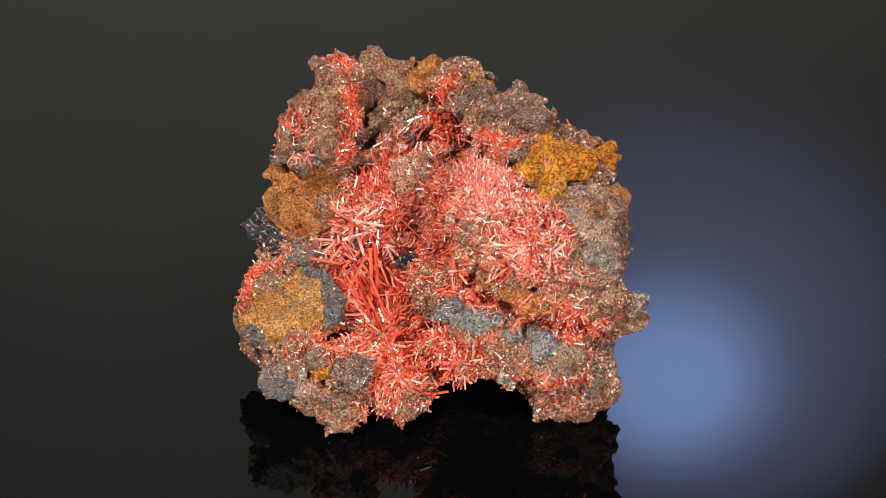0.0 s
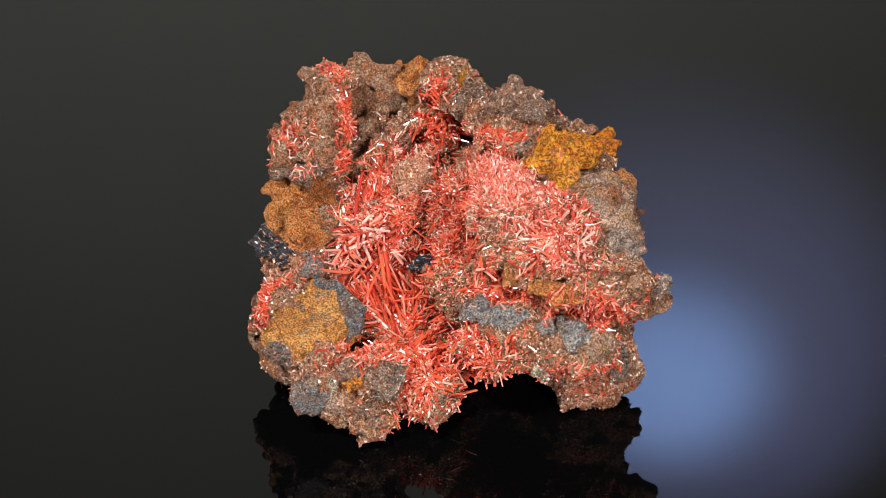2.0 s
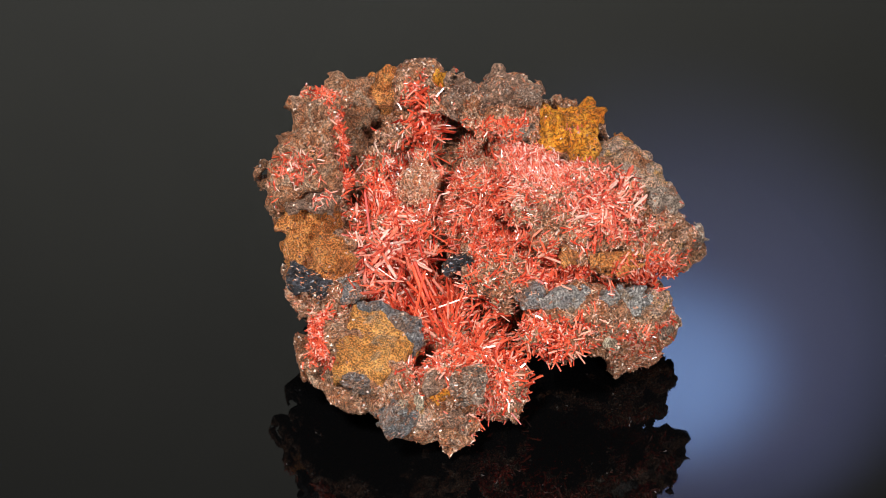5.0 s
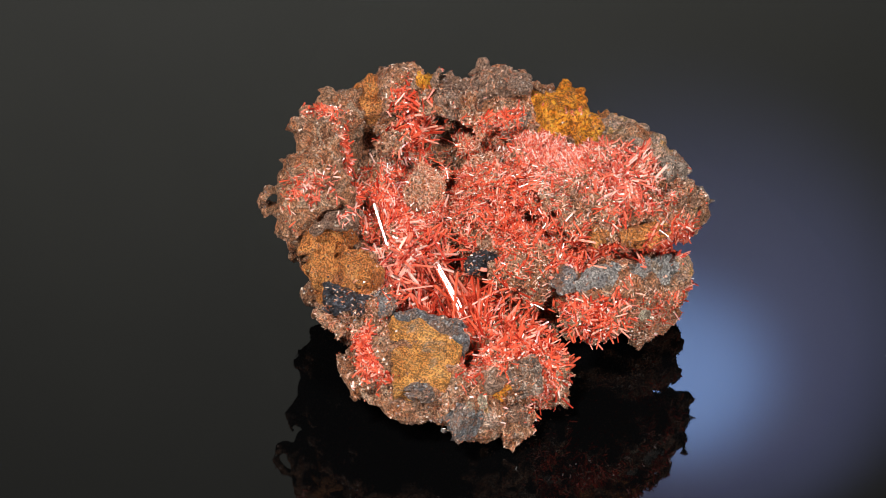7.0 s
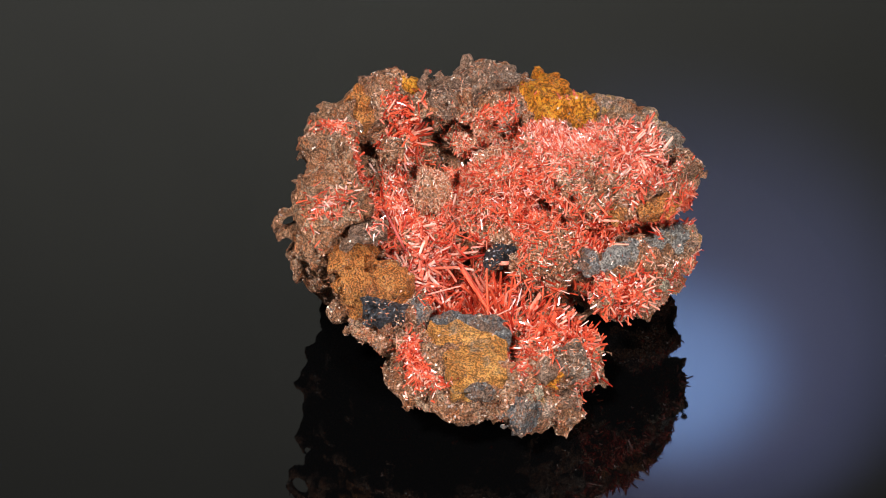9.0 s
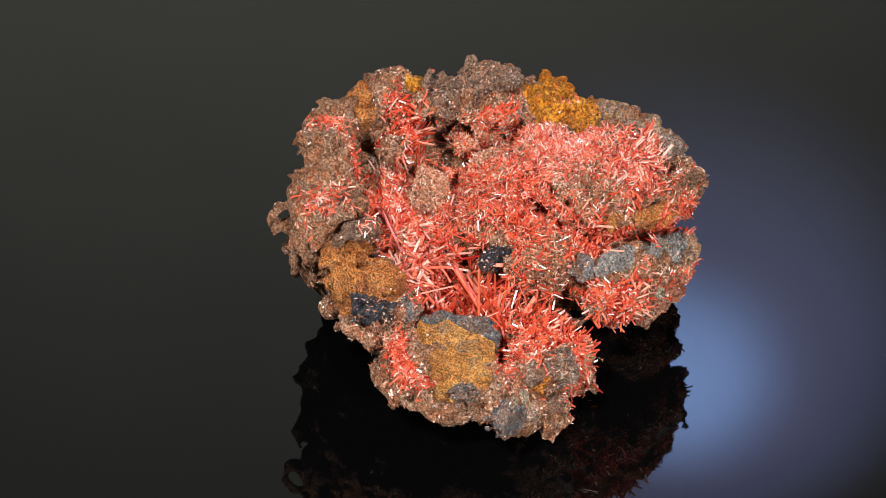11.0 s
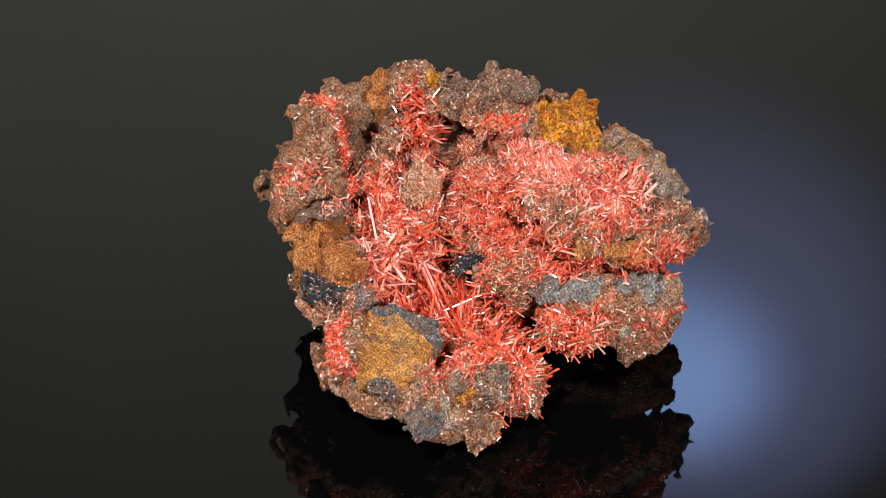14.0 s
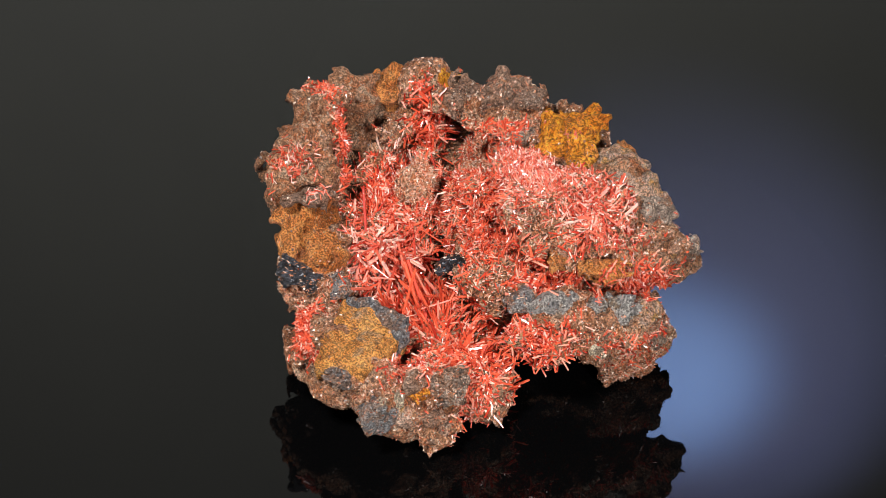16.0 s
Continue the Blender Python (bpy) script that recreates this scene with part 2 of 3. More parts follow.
# the main mass
rock = Form((-50, -53, -16.5), (48, 34, 44), 0.7)
rock.lump((-3, 17, 8), (26, 13, 20))            # back wall
rock.lump((0, 16, -5), (20, 12, 10))
rock.lump((-8, -12, -7), (20, 22, 8))           # floor of the hollow
rock.lump((-34, -22, -2.0), (8.5, 13, 8.0))        # low wall beside the plate
rock.lump((-27, 10.5, 21), (7.5, 8.5, 17))        # tall column
rock.lump((-27, 2, 5), (9, 12, 10))
rock.lump((-32.5, -8, 7), (7, 9, 6.5))
rock.lump((-12, 3, 6), (13.5, 10.5, 11))            # foot of the back wall
rock.lump((6, -8, 13), (10, 11, 12))
rock.lump((-23.5, 13, 34), (5.5, 6, 6.5), 1.2)      # its peak
rock.lump((-32, 9, 20), (4, 8.5, 7), 1.2)
rock.lump((-33.5, 17, 20), (3.0, 3.4, 4.5), 0.8)   # ringed knob
rock.lump((-8, 21, 25), (11, 5.5, 8.6))           # ochre saddle
rock.lump((3, 18, 28), (8, 6, 9.5))             # summit
rock.lump((13, 1, 28), (11, 9, 9.5), 1.5)       # dark ridge
rock.lump((5, 5, 33), (7, 4, 3.5), 1.0, (0, 0, -30))
rock.lump((20, -10, 12), (14, 20, 19))          # shoulder
rock.lump((26, -2, 23), (8, 10, 6.5), 1.2)
rock.lump((22, 6, 8), (12, 12, 17))
rock.lump((23, -26, 18), (10.5, 12, 14))
rock.lump((29, -28, 23), (6, 8, 9), 1.5)
rock.lump((10, -26, 24), (10, 12, 9.5))         # crystal mound
rock.lump((16, -31.5, 22), (11, 8, 8.5))
rock.lump((25, -37, 18), (9, 6, 6), 1.5)
rock.lump((33, -37, 12.5), (7, 4, 4), 1.0, (0, -8, 0))  # spur
rock.lump((2, -24, 8), (9, 9, 9))               # under the mound
rock.lump((12, -38, 5), (17, 8, 6))             # shelf
rock.lump((23, -42.5, 4), (6.5, 5, 4.5), 1.2)
rock.lump((24, -35, -6), (10, 6.5, 9), 1.5)     # far foot
rock.lump((29, -35, -6), (5, 5, 6), 1.0)
rock.lump((20, -20, -2), (15, 19, 12))
rock.lump((-23, -36, -6), (10, 8.5, 8), 1.5)    # near foot
rock.lump((-12, -35, -6), (9, 6, 6.5))
rock.lump((-9.5, -39, -7.5), (6, 5, 6), 1.2)
rock.lump((32, -20, 17), (4.2, 9, 10), 1.5)     # dark flank
rock.lump((-21, -42.5, -10), (4.5, 3.5, 5), 1.0)
rock.lump((-32, -35, -2.0), (6.2, 6.2, 6.2), 1.2)
rock.lump((-37.2, -18.5, 3.0), (4.5, 6.5, 4.8), 1.2)
rock.lump((-35.2, -28, 0), (5, 6.5, 4.5), 1.2)
rock.lump((7, -19, 30), (5, 5, 5), 1.0)
rock.lump((14, -27, 30.5), (4.5, 6, 4), 1.0)
rock.lump((20, -34, 27), (4.5, 4.5, 5), 1.0)
rock.lump((3, -12, 23), (4.5, 4.5, 5), 1.0)
rock.lump((-6, -1, 18), (4, 4, 6), 1.0)
rock.hollow((5, -43, -16), (9, 18, 10.5))       # the arch
rock.hollow((-10, 11, 34), (5, 5, 8))           # gap behind the column
rock.hollow((-7.3, 13, 27), (3.2, 6.5, 5.8), 0.5)
rock.hollow((-33.5, 13.6, 20.5), (1.5, 3.5, 2.4), 0.4)
rock.hollow((5, 6, 27.5), (8.5, 7, 3.8), 1.0)       # cave under the ridge
rock.hollow((-37, 0, -2), (9, 10, 7))            # undercut beneath the column
rock.hollow((-37, -14, -9.5), (12.5, 16.5, 9.5))
rock.hollow((-38, 14, -3), (14, 15, 12.5))
rock.d = np.minimum(rock.d, 6.0)
rock.rough((13, 0.8), (6, 1.2), (3.2, 1.4), (1.9, 1.0), (1.3, 0.5))
rock.craggy(7, -2.4)
rock.craggy(3.5, -1.3)
rock.pits(3.5, 3.2, 0.42)
rock.pits(2.3, 2.2, 0.5)
rock.hollow((-28.5, -43, -1.5), (1.8, 4, 1.6), 0.4)
rock.hollow((-25, -43, -2.5), (1.4, 3.5, 1.2), 0.4)
rock.hollow((-33, -43, 1.0), (1.4, 3, 1.2), 0.4)
rock.hollow((20, -46, 9), (1.6, 3.5, 1.8), 0.4)
rock.floor(-15)
body, rv, rf = solid("matrix", rock, GOSSAN, "rough brown gossan matrix with pits and grey patches")



BARE, SKIN = [], []


def growth(name, mat, label, *lumps, dust=0.35, bare=False, cut=(), holes=(), rough=((5, 1.5), (2.6, 1.2), (1.4, 0.8), (0.8, 0.4)), crag=1.4, step=0.4):
    """A smaller body of another mineral, set in the matrix. Each lump: centre, radii and turn."""
    lo = [min(c[k] - max(r) for c, r, *_ in lumps) - 2.5 for k in range(3)]
    hi = [max(c[k] + max(r) for c, r, *_ in lumps) + 2.5 for k in range(3)]
    form = Form(lo, hi, step)
    for c, r, *turn in lumps:
        form.lump(c, r, 0.8, turn[0] if turn else (0, 0, 0), 8)
    for plane in cut:
        form.slice(*plane)
    form.d = np.minimum(form.d, 5.0)
    form.rough(*rough)
    form.craggy(4, -crag)
    form.pits(2.2, 1.8, 0.45)
    form.pits(1.3, 1.0, 0.40)
    for c, r in holes:
        form.hollow(c, r, 0.3)
    form.floor(-14.9)
    ob, verts, faces = solid(name, form, mat, label)
    for c, r, *turn in lumps if bare else ():
        BARE.append((np.array(c), np.array(r)))
    SKIN.append((verts, faces, dust))
    return ob


growth("ochre_plate", PLATE, "flat golden-brown limonite plate", ((-31.8, -25.5, 3.0), (15, 15, 7)),
       cut=(((-32, -26, 6.6), (0.05, -0.12, 0.99)), ((-36.5, -22, 4), (-0.79, 0.62, 0.1)), ((-38.3, -33.3, 4), (-0.67, -0.74, -0.1)),
            ((-28.5, -33, 4), (0.52, -0.85, -0.1)), ((-24, -22, 4), (0.97, 0.25, 0)), ((-29, -15.5, 4), (0, 1, 0)), ((-32, -26, 0.5), (0, 0, -1))),
       crag=0.35, rough=((5, 0.6), (2.6, 0.4), (1.4, 0.35), (0.8, 0.3)), dust=0.02)
BARE.append((np.array((-32, -26, 7)), np.array((8.5, 9.5, 5))))
growth("plate_rim", STEEL, "dark grey rim of the plate", ((-27.5, -17.3, 6.0), (4.4, 2.6, 2.2)), ((-24.6, -22.5, 5.4), (2.2, 5.2, 2.4)), ((-23.4, -29.0, 4.6), (2.2, 3.4, 2.2)), bare=True, dust=0.05)
growth("ochre_face", OCHRE, "ochre limonite face with small holes", ((-30.8, 2.0, 16), (6.6, 5, 7.5)), ((-31, -4.0, 8.5), (6.8, 6, 7)), ((-33, -1.0, 10.5), (5.5, 5.5, 7)),
       ((-31, -6.5, 12.5), (5.5, 4.5, 5.5)), holes=(((-32.6, -3.8, 16.5), (1.1, 2.4, 1.8)), ((-27.5, -5, 19.5), (0.9, 2.5, 1.0)), ((-31, -11, 14), (0.8, 2, 0.8))), bare=True, dust=0.06)
growth("brown_wall", GOSSAN, "brown limonite wall with two dark holes", ((-13.5, 18.8, 29), (7.8, 3.4, 8.2)), ((-13.5, 16.5, 24), (4.5, 3.4, 5)),
       holes=(((-14.3, 15.5, 31.4), (1.3, 3.5, 1.9)), ((-10.8, 15.5, 28.6), (0.9, 3, 0.9)), ((-17, 15, 27), (0.7, 3, 0.7)), ((-7.6, 14.5, 26), (2.6, 4, 5.4))), bare=True, dust=0.12, crag=0.8)
growth("ledge", UMBER, "curved dark brown ledge", ((-30.5, 0.6, 23.4), (6.8, 4.4, 1.9), (-24, 6, 12)), ((-26.5, -0.4, 24.2), (3.2, 2.4, 1.7)),
       ((-34.5, 3.6, 24.4), (2.2, 3.0, 2.0)), holes=(((-31, 0.2, 25.6), (4.4, 2.2, 1.4)),), bare=True, dust=0.2, crag=0.6)
growth("black_nodule", BLACK, "glittering black nodule", ((-39.2, -9.8, 12.4), (2.6, 2.8, 2.8)), ((-36, -11.4, 11.2), (2.8, 2.4, 2.4)), bare=True, dust=0.3)
growth("grey_nodule", STEEL, "", ((-31, -12.5, 8.5), (4.5, 3, 3)))
growth("black_nodule", BLACK, "glittering black cluster in the hollow", ((-8.0, -17, 9.2), (2.2, 1.6, 1.8)), ((-5.5, -17.6, 9.8), (2.2, 1.7, 1.5)), ((-3.4, -19, 11.2), (1.6, 1.6, 2.0)), ((-2.2, -20, 13.2), (1.4, 1.4, 2.0)), bare=True, dust=0.3)
growth("blue_grey_knob", STEEL, "blue-grey metallic knob", ((-0.8, -34.8, 11.2), (3.6, 2.2, 1.6)), bare=True, dust=0.3)
growth("shelf_crust", SILVER, "silvery grey crust on the shelf", ((7, -39.6, 11.0), (7, 3.2, 2.2), (0, 4, -25)), ((15.5, -43.6, 10.0), (7, 3.2, 2.5), (0, 8, -22)), bare=True, dust=0.05, crag=0.7)
growth("cream_grit", CREAM, "cream-coloured gritty patch", ((12.5, -45.6, 5.5), (2, 1.4, 3)))
growth("tan_shelf", TAN, "tan crust with yellow stain", ((23, -45, 6.8), (5.5, 3.0, 2.6), (0, 8, -12)), bare=True, dust=0.15)
growth("hook_plate", OCHRE, "thin brown plate among the needles", ((7.0, -37.0, 20.2), (2.6, 1.8, 3.0)), ((12.8, -41.2, 19.6), (6.5, 1.8, 2.1), (20, 4, -32)), crag=0.3, bare=True, dust=0.03)
growth("golden_crust", GOLD, "bright golden-orange limonite crust", ((22.5, -8.5, 28.6), (9.0, 6.5, 4.2), (0, 12, 0)), ((30, -3.5, 27.6), (5.2, 2.8, 2.0), (0, 6, 0)), ((17.5, -13.5, 30), (4.5, 4, 3.2)), crag=0.9, bare=True, dust=0.03)
growth("golden_band", GOLD, "", ((20.5, -20.5, 30.5), (3.0, 5, 2.4)), bare=True, dust=0.1)
growth("tan_crust", TAN, "pinkish tan crust with holes", ((27, -24.5, 27.6), (5.5, 8.5, 3.8), (10, 14, 0)), ((29, -31, 27), (3.8, 4.2, 3.2)), holes=(((27, -19.5, 31.5), (1.2, 1.6, 2)), ((24.5, -27, 32), (0.9, 1.2, 2))), bare=True, dust=0.1, crag=0.8)
growth("grey_crust", GREY, "", ((28.5, -34.5, 23.5), (4.5, 4, 4.5)), dust=0.15, bare=True)
growth("tan_knob", TAN, "", ((29, -39.5, 18), (4.5, 3, 4)), bare=True, dust=0.4)
growth("spur_crust", GREY, "grey crust on the spur", ((34.5, -38, 14.5), (5.2, 3.2, 2.4), (0, 10, 0)))
growth("ochre_cavity", OCHRE, "ochre lining of a side cavity", ((33.2, -14, 22.5), (2.2, 3.6, 4.2)), bare=True, dust=0.05)
growth("dark_flank", UMBER, "dark crusty flank", ((33, -22.5, 17), (3.8, 6.5, 8.5)), ((32.5, -9.5, 24), (2.4, 2.2, 4.0)), ((32.6, -14, 26.6), (2.0, 4.2, 1.5)), bare=True, dust=0.4)
growth("ochre_saddle", OCHRE, "orange-brown limonite saddle", ((-5.0, 18.8, 31.6), (4.6, 3.4, 4.6)), ((-2.4, 17.6, 28), (2.6, 2.6, 5)), bare=True, dust=0.05)
growth("ochre_knob", GOLD, "", ((6.8, 15, 33.4), (3.0, 3, 3.0)), bare=True, dust=0.05)
growth("dark_ridge", UMBER, "dark brown knobbly ridge", ((14, 0, 35.4), (7.5, 6, 3.8)), ((6, 3, 35), (5, 4, 3)), ((9, 8, 34.5), (4, 4, 2.6)), holes=(((20, -4, 34.5), (1.4, 1.6, 1.6)), ((11, -5.5, 36.5), (1.1, 1.6, 1.1))), bare=True, dust=0.35)
growth("grey_band", GREY, "", ((12.5, -8.0, 30), (5, 2.0, 2.6)))
growth("grey_knob", GREY, "dark grey knob on the near foot", ((-19.5, -42.5, 0), (4, 2.6, 3.6)), bare=True, dust=0.3)
growth("blue_patch", STEEL, "", ((-33.5, -40.5, -3), (4.2, 2.4, 4)))
growth("grey_patch", STEEL, "", ((-39, -34, 3.5), (3.5, 2.6, 2.6)))
growth("white_pocket", CREAM, "whitish crystal pocket", ((-30, -40.5, 0), (1.8, 1.4, 2)))
growth("ochre_grain", GOLD, "", ((-25.5, -41.8, 1.0), (1.7, 1.4, 1.4)))
growth("tan_lump", TAN, "", ((-28, -42.2, -4.5), (3, 2, 2.4)))
growth("umber_lump", UMBER, "", ((-23.5, -44, -5.5), (2.6, 2, 2.6)))
growth("umber_lump", UMBER, "", ((-26, -40.8, 3.0), (2.8, 2, 1.8)))
growth("cream_grit", CREAM, "", ((-31.5, -41, 1.5), (1.5, 1.2, 1.3)))
growth("tan_lump", TAN, "", ((-2.5, -40.5, 6.5), (3, 2.4, 3)))
growth("umber_lump", UMBER, "", ((3, -43.5, 1.5), (3, 2, 2)))
growth("dusty_knob", GOSSAN, "brown knob dusted with fine needles", ((-7, 0, 20), (4, 3.6, 5)), bare=True, dust=1.0)
growth("dusty_knob", GOSSAN, "", ((3.5, -9, 23), (4, 3.5, 4.5)), bare=True, dust=1.0)
growth("dusty_knob", GOSSAN, "", ((-10, 8.5, 27), (3.5, 3, 3)), bare=True, dust=0.8)
growth("foot_crust", GREY, "grey crust on the far foot", ((28, -39, -4), (5, 3.4, 4)))

BARE.append((np.array((-5.5, -18, 10)), np.array((4.5, 3.5, 4))))

# ---- needles ----
SKIN.insert(0, (rv, rf, 1.0))
ta, tb, tc, dusty = [], [], [], []
for verts, faces, dust in SKIN:
    tri = np.concatenate([faces[:, [0, 1, 2]], faces[:, [0, 2, 3]]])
    ta.append(verts[tri[:, 0]])
    tb.append(verts[tri[:, 1]])
    tc.append(verts[tri[:, 2]])
    dusty.append(np.full(len(tri), dust))
ta, tb, tc, dusty = (np.concatenate(a) for a in (ta, tb, tc, dusty))
tn = np.cross(tb - ta, tc - ta)
area = np.linalg.norm(tn, axis=1)
tn /= area[:, None] + 1e-9
mid = (ta + tb + tc) / 3
open_side = tn @ np.array((0.0, -0.75, 0.66)) > -0.3
clear = np.ones(len(mid))
# stretches of nearly bare stone: the column, the saddle, the ridge, the pale top of the shoulder, the front of the near foot
for c, r, share in (((-29, 10, 25), (8.5, 10, 17), 0.08), ((-12, 18, 31), (9, 5, 9), 0.15), ((13, 0, 37), (11, 9, 5), 0.3),
                    ((28, -24, 29), (7, 12, 6), 0.06), ((-26, -42, -5), (10, 7, 8), 0.35), ((34, -20, 18), (5, 12, 12), 0.15)):
    calm = (((mid - np.array(c)) / np.array(r)) ** 2).sum(1) < 1
    clear, dusty = np.where(calm, clear * share, clear), np.where(calm, dusty * share, dusty)
for c, r in BARE:
    clear = np.where((((mid - c) / (r + 1.2)) ** 2).sum(1) < 1, 0.0, clear)


def roots(centre, radius, count, fine=False):
    """Points and normals on the rock, thick about a centre and thinning out; fine dust settles on the growths too."""
    w = area * np.exp(-1.2 * (((mid - np.array(centre)) / radius) ** 2).sum(1)) * open_side * (dusty if fine else clear)
    i = rng.choice(len(w), count, p=w / w.sum())
    u, v = rng.random((2, count, 1))
    over = (u + v) > 1
    u, v = np.where(over, 1 - u, u), np.where(over, 1 - v, v)
    return ta[i] + u * (tb - ta)[i] + v * (tc - ta)[i], tn[i]


def ways(places, normals, lean, spread, rise=0.5):
    sway = np.stack([value_noise(places + k, 4.5) for k in (0.0, 51.0, 102.0)], 1)
    w = rise * normals + np.array(lean) + 1.1 * sway + 0.8 * spread * rng.normal(size=normals.shape)
    inward = (w * normals).sum(1)[:, None]
    w = np.where(inward < 0.1, w + normals * (0.1 - inward), w)
    return w / np.linalg.norm(w, axis=1)[:, None]


def frames_of(w):
    side = np.cross(w, rng.normal(size=w.shape))
    side /= np.linalg.norm(side, axis=1)[:, None]
    return side, np.cross(w, side)


def needles(name, mat, label, *zones):
    """Uncountable short needles as one mesh. Each zone: centre, radius, count, lengths, widths, lean, spread."""
    every_v, every_f, at = [], [], 0
    for centre, radius, count, (l0, l1), (w0, w1), lean, spread in zones:
        count = int(count * (1.7 if mat == DUSTY else 1.25))
        p, n = roots(centre, radius, count, mat == DUSTY)
        w = ways(p, n, lean, spread, 0.22)
        s, t = frames_of(w)
        length = (0.7 * l0 + (l1 - 0.7 * l0) * rng.random((count, 1)) ** 1.8) * (0.85 if mat == DUSTY else 1.05)
        width = (w0 + (w1 - w0) * rng.random((count, 1)) ** 1.5) * (0.42 if mat == DUSTY else 0.50)
        base = p - w * 0.3 * length
        ring = []
        for k, (a, b) in enumerate(((1, 0.8), (-0.8, 1), (-1, -0.8), (0.8, -1))):
            ring.append(base + (s * a + t * b) * width)
        for k, (a, b, c) in enumerate(((1, 0.8, 0.0), (-0.8, 1, -0.6), (-1, -0.8, -0.9), (0.8, -1, -0.3))):
            ring.append(base + (s * a + t * b) * width * 0.8 + w * (length + c * width))
        v = np.stack(ring, 1)
        f = np.array(((0, 1, 5, 4), (1, 2, 6, 5), (2, 3, 7, 6), (3, 0, 4, 7), (4, 5, 6, 7)))
        every_f.append((np.arange(count)[:, None, None] * 8 + f[None] + at).reshape(-1, 4))
        every_v.append(v.reshape(-1, 3))
        at += count * 8
    verts, faces = np.concatenate(every_v), np.concatenate(every_f)
    verts[:, 2] = np.maximum(verts[:, 2], -14.9)
    return part(name, mesh_from(name, (verts + LIFT) * MM, faces, mat, False), specimen, label, "stuff")


UP = (0, -0.1, 0.15)
needles("red_needles", RED, "dense orange-red needle crystals",
        ((-14, 2, 18), 6.5, 700, (1.0, 3.4), (0.18, 0.4), UP, 0.9), ((-18, 8.5, 28), 4, 240, (1.2, 3), (0.22, 0.42), UP, 0.8), ((-22, 13, 39), 2.6, 90, (0.8, 2), (0.2, 0.38), UP, 0.9), ((-21, 10, 34), 2.8, 120, (0.8, 2.2), (0.2, 0.38), UP, 0.9), ((-17.5, 6, 23), 3.5, 260, (1.2, 3.2), (0.2, 0.42), UP, 0.9), ((-33, 9, 26), 3, 60, (1.2, 2.6), (0.2, 0.36), UP, 0.9),
        ((1, -20, 20), 8, 1500, (1.2, 3.5), (0.2, 0.42), UP, 0.9), ((8, -36, 16), 6, 800, (1.5, 4), (0.25, 0.5), UP, 0.9),
        ((25, -40, 13), 5, 500, (1.2, 3.2), (0.25, 0.45), UP, 0.9), ((1, 9, 27), 5, 260, (2, 5), (0.3, 0.6), UP, 0.8),
        ((-0.5, 13.5, 33), 2.6, 120, (0.8, 1.8), (0.2, 0.35), UP, 0.9), ((11, -4, 35), 3.5, 60, (1.5, 3), (0.3, 0.5), UP, 0.8),
        ((-39, -21.5, 8), 4.5, 620, (0.9, 2.4), (0.2, 0.42), UP, 0.9), ((1, -41.5, 6), 5.5, 700, (1.5, 3.8), (0.25, 0.5), UP, 0.9),
        ((21, -45, 1), 6, 300, (1, 2.2), (0.2, 0.35), UP, 0.9), ((-12, -36, -3), 5.5, 600, (1.0, 2.8), (0.25, 0.5), UP, 0.8),
        ((-14, -15, 3), 9, 1700, (1.5, 5), (0.2, 0.48), UP, 0.7), ((-8, -32, -3), 7, 600, (2, 5), (0.25, 0.6), UP, 0.7),
        ((-22, -33, 3), 6, 380, (1, 2.6), (0.2, 0.4), UP, 0.9), ((-34, 4, 29), 3, 26, (1.5, 3.5), (0.2, 0.35), UP, 0.9),
        ((0, -12, 22), 16, 1800, (0.8, 2.6), (0.14, 0.3), UP, 0.9), ((16, -38, 12), 12, 1000, (0.8, 2.4), (0.14, 0.3), UP, 0.9),
        ((-4, -3, 20), 8, 1200, (0.8, 2.4), (0.15, 0.3), UP, 0.9), ((6, -12, 28), 8, 900, (0.8, 2.2), (0.15, 0.28), UP, 0.9))
needles("pale_needles", PINK, "pale pink needle crystals with bright faces",
        ((9, -23, 34), 7, 2600, (0.8, 2.2), (0.14, 0.28), UP, 1.0), ((17, -35, 28), 7.5, 1000, (1.2, 3.4), (0.18, 0.42), UP, 0.9),
        ((-18, -7, 9), 7, 420, (2, 5.5), (0.25, 0.6), UP, 1.0), ((25, -41, 12), 5, 260, (1.2, 3), (0.2, 0.45), UP, 0.9),
        ((-12, 2, 21), 7, 260, (1.2, 3.5), (0.18, 0.4), UP, 0.9), ((-14, -42, -6), 5, 200, (0.7, 1.8), (0.18, 0.36), UP, 0.9),
        ((-32, 4, 28), 5, 90, (1.5, 3.2), (0.18, 0.32), UP, 0.9), ((2, -41, 6), 5, 160, (1.5, 3), (0.2, 0.45), UP, 0.9))
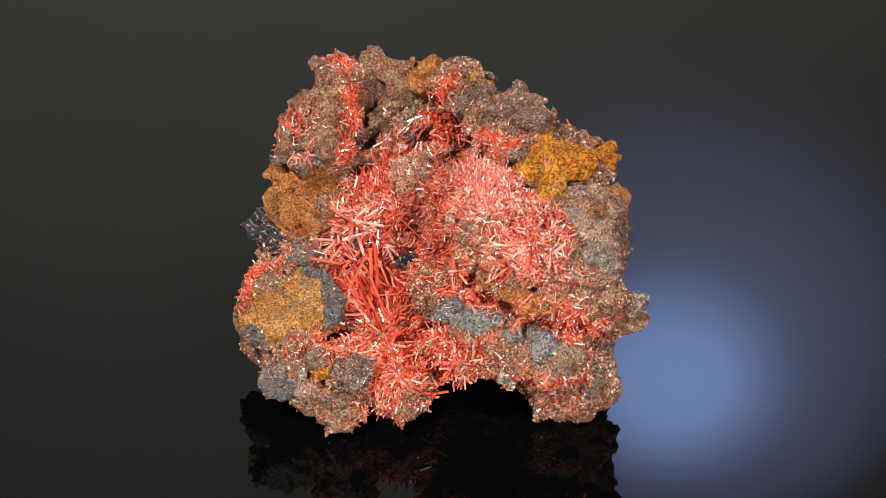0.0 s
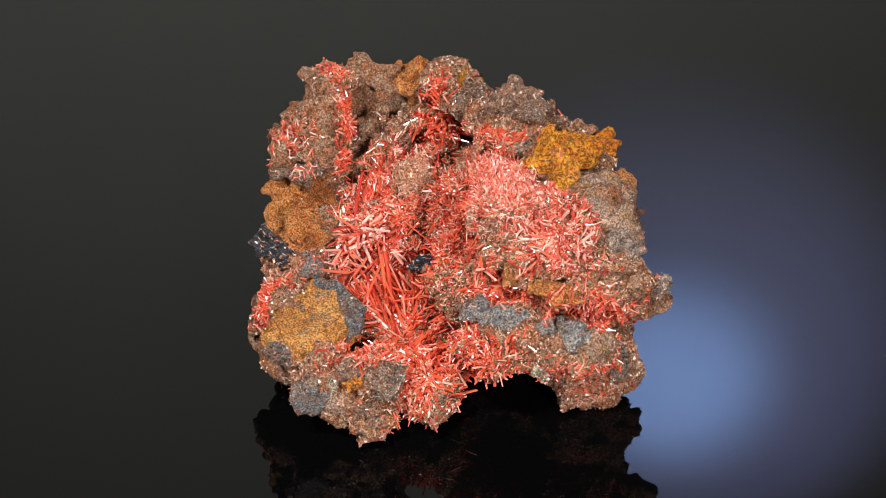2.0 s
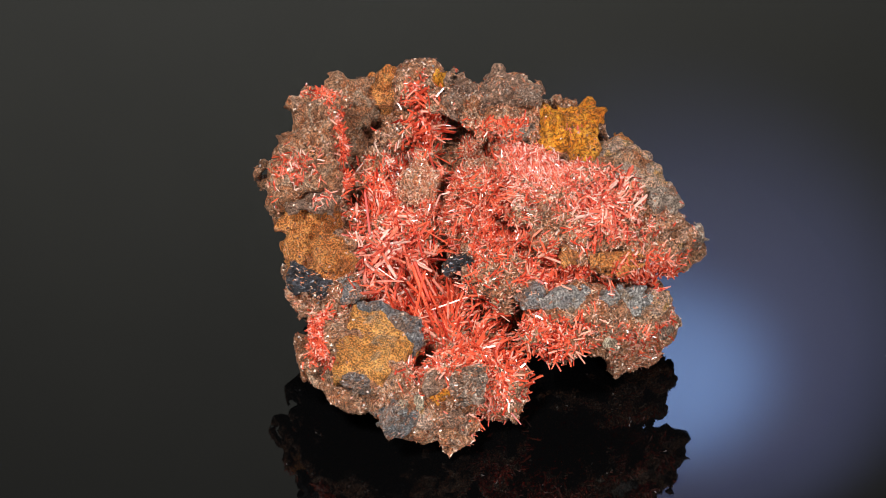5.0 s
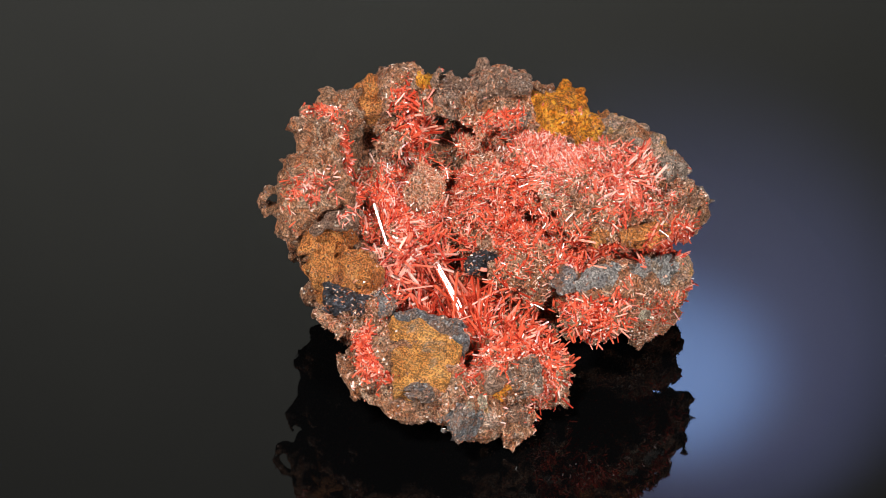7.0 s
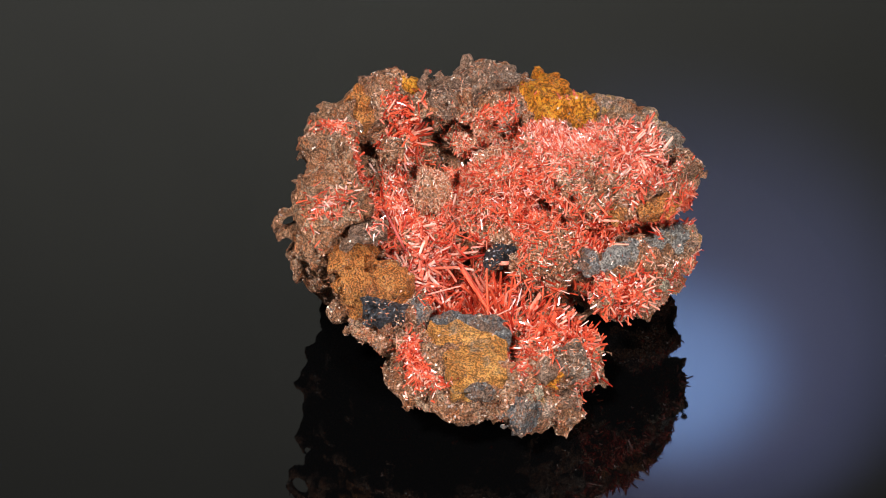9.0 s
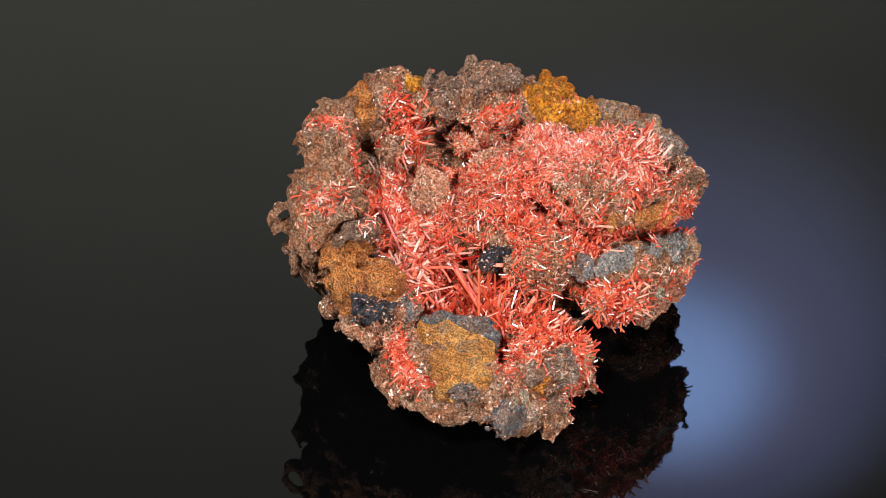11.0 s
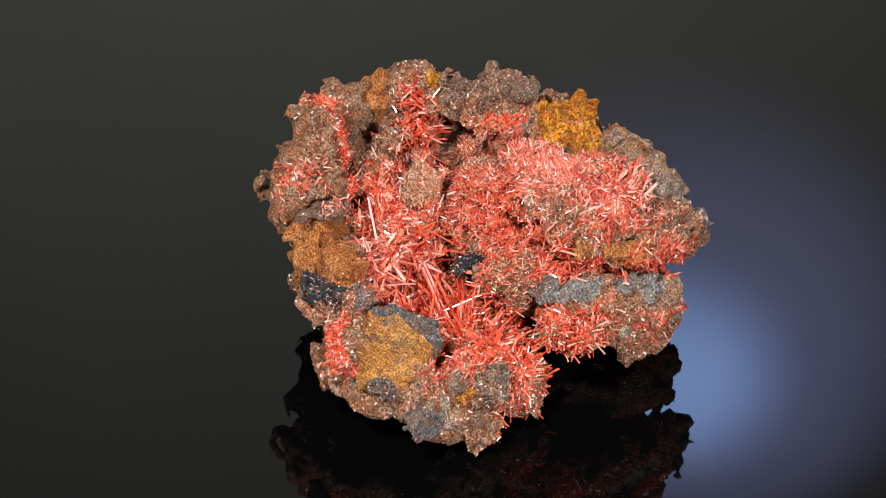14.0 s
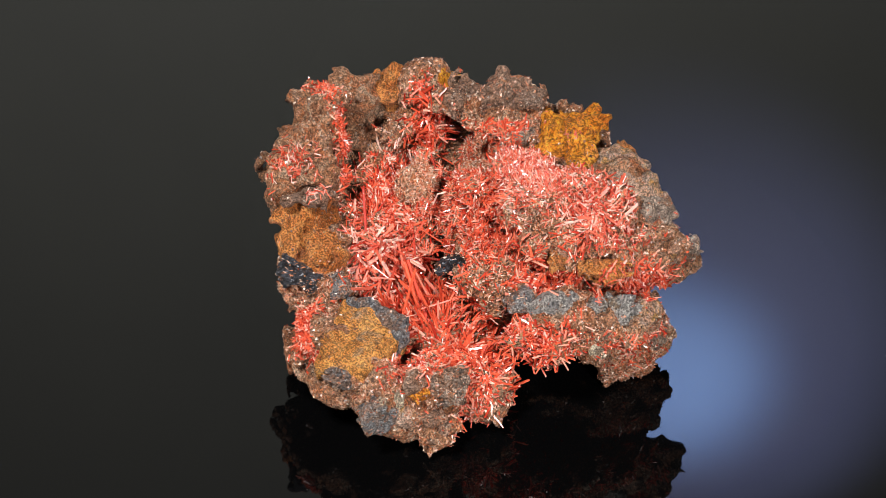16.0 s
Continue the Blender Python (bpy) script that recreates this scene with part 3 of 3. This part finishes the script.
needles("fine_druse", DUSTY, "brownish dusting of fine short needles",
        ((0, -8, 20), 20, 4200, (0.6, 1.8), (0.12, 0.25), UP, 0.9), ((12, -34, 20), 15, 2600, (0.6, 1.7), (0.12, 0.25), UP, 0.9),
        ((-20, -36, 0), 14, 1100, (0.5, 1.4), (0.12, 0.24), UP, 1.0),
        ((-5, 0, 19), 7, 1900, (0.7, 1.8), (0.13, 0.26), UP, 0.9), ((5, -7, 24), 8, 2300, (0.7, 1.8), (0.13, 0.26), UP, 0.9),
        ((-24, -40, -4), 9, 800, (0.5, 1.5), (0.13, 0.26), UP, 1.0), ((24, -39, -5), 9, 1300, (0.5, 1.5), (0.13, 0.26), UP, 1.0),
        ((-27, 8, 33), 7, 260, (0.4, 1.3), (0.12, 0.24), UP, 1.0), ((12, 0, 35), 8, 700, (0.5, 1.5), (0.12, 0.25), UP, 1.0),
        ((28, -32, 26), 8, 250, (0.4, 1.2), (0.12, 0.22), UP, 1.0), ((-36, -10, 8), 8, 700, (0.5, 1.4), (0.12, 0.25), UP, 1.0),
        ((0, -10, 10), 60, 3200, (0.4, 1.2), (0.12, 0.25), UP, 1.0))


def chips(name, label, count):
    """Gritty grains, too small to count, over all the rough stone."""
    p, n = roots((0, -10, 10), 90, count, True)
    w = ways(p, n, (0, 0, 0), 0.7)
    s, t = frames_of(w)
    r = 0.09 + 0.34 * rng.random((count, 1)) ** 2.5
    v = np.stack([p - w * 0.1 + s * r, p - w * 0.1 - s * r * 0.6 + t * r, p - w * 0.1 - s * r * 0.6 - t * r, p + w * r * 1.1], 1)
    f = np.array(((0, 1, 3), (1, 2, 3), (2, 0, 3)))
    faces = (np.arange(count)[:, None, None] * 4 + f[None]).reshape(-1, 3)
    verts = v.reshape(-1, 3)
    verts[:, 2] = np.maximum(verts[:, 2], -14.9)
    return part(name, mesh_from(name, (verts + LIFT) * MM, faces, GRIT, False), specimen, label, "stuff")


chips("grit", "gritty brown and pale grains", 70000)


def prism(name, sides, taper, mat):
    """A unit needle, one long and one wide, with a slanted end."""
    v, f = [], []
    for z, k in ((0, 1.0), (1, taper)):
        for i in range(sides):
            a = 2 * math.pi * i / sides
            r = 0.5 * k * (1.0 if i % 2 else 0.86)
            v.append((r * math.cos(a), 0.8 * r * math.sin(a), z - (0.05 * math.cos(a + 0.7) + 0.05 if z else 0)))
    for i in range(sides):
        j = (i + 1) % sides
        f.append((i, j, sides + j, sides + i))
    f.append(tuple(range(sides, 2 * sides)))
    me = bpy.data.meshes.new(name)
    me.from_pydata(v, [], f)
    me.materials.append(mat)
    return me


RED_PRISMS = [prism("crystal", s, t, RED) for s, t in ((4, 0.95), (6, 0.85), (6, 1.0), (4, 0.75))]
PINK_PRISMS = [prism("crystal", s, t, PINK) for s, t in ((4, 0.95), (6, 0.85), (6, 1.0))]


def crystal(me, root, way, length, width, spin):
    ob = part("crystal", me, specimen)
    q = Vector(way).to_track_quat("Z", "Y").to_matrix().to_4x4()
    ob.matrix_local = (Matrix.Translation((np.array(root) + LIFT) * MM) @ q @ Matrix.Rotation(spin, 4, "Z")
                       @ Matrix.Diagonal((width * MM, width * MM, length * MM, 1)))


def long_crystals(shapes, centre, radius, count, lengths, widths, lean, spread):
    p, n = roots(centre, radius, count)
    w = ways(p, n, lean, spread)
    for root, way in zip(p, w):
        crystal(random.choice(shapes), root - way * 0.6, way, random.uniform(*lengths), 0.88 * random.uniform(*widths), random.uniform(0, 6.3))


long_crystals(RED_PRISMS, (-13, -18, 2), 7, 85, (5, 11), (0.55, 1.0), (0, -0.3, 0.7), 0.35)
long_crystals(RED_PRISMS, (-9, -30, -2), 5.5, 45, (3, 5.8), (0.6, 1.2), (0.1, -0.4, 0.5), 0.4)
long_crystals(PINK_PRISMS, (-18, -8, 8), 6, 75, (5, 11), (0.5, 1.0), (0.1, -0.1, 0.1), 0.9)
long_crystals(RED_PRISMS, (5, -32, 16), 7, 25, (3, 6), (0.5, 0.8), (0, -0.2, 0.5), 0.5)
long_crystals(PINK_PRISMS, (16, -37, 27), 5, 30, (3, 5), (0.5, 0.9), (0, -0.2, 0.4), 0.6)
long_crystals(RED_PRISMS, (1, 9, 27), 5, 20, (4, 7), (0.5, 1.0), (0, -0.4, 0.2), 0.6)


def between(me, a, b, width):
    a, b = Vector(a), Vector(b)
    crystal(me, a, (b - a).normalized(), (b - a).length, width, 0.4)


between(PINK_PRISMS[1], (-8, -18, 9), (-1.2, -33.5, 11.5), 1.0)
between(PINK_PRISMS[2], (-22, -8, 10), (-14, -4, 14), 1.05)
between(PINK_PRISMS[0], (-22, -9, 9.5), (-12, -6, 11), 1.0)
between(RED_PRISMS[1], (-16, -14, 11), (-15.5, -21, 2), 0.9)
between(RED_PRISMS[2], (-15, -13, 11), (-14.2, -21, 1), 1.0)


def turn_rows():
    """Seconds and degrees of the slow turn and its return."""
    return [(0, 0), (0.5, 1.4), (1, 3.7), (1.5, 5.9), (2, 8.5), (2.5, 12.0), (3, 15.8), (3.5, 19.1), (4, 22.4), (4.5, 25.7),
            (5, 29.1), (5.5, 32.6), (6, 36.1), (6.5, 39.7), (7, 43.4), (7.5, 47.0), (8, 50.5), (8.5, 53.9), (9, 56.5), (9.4, 57.9),
            (9.8, 58.3), (10.2, 57.5), (10.6, 55.5), (11, 53.0), (11.5, 49.6), (12, 46.2), (12.5, 43.0), (13, 40.3), (13.5, 37.8),
            (14, 35.0), (14.5, 32.3), (15, 29.8), (15.5, 27.3), (16, 24.6)]


def motions():
    walk(specimen, [(t, pose(0, 0, 0, 0, 0, a)) for t, a in turn_rows()])


motions()
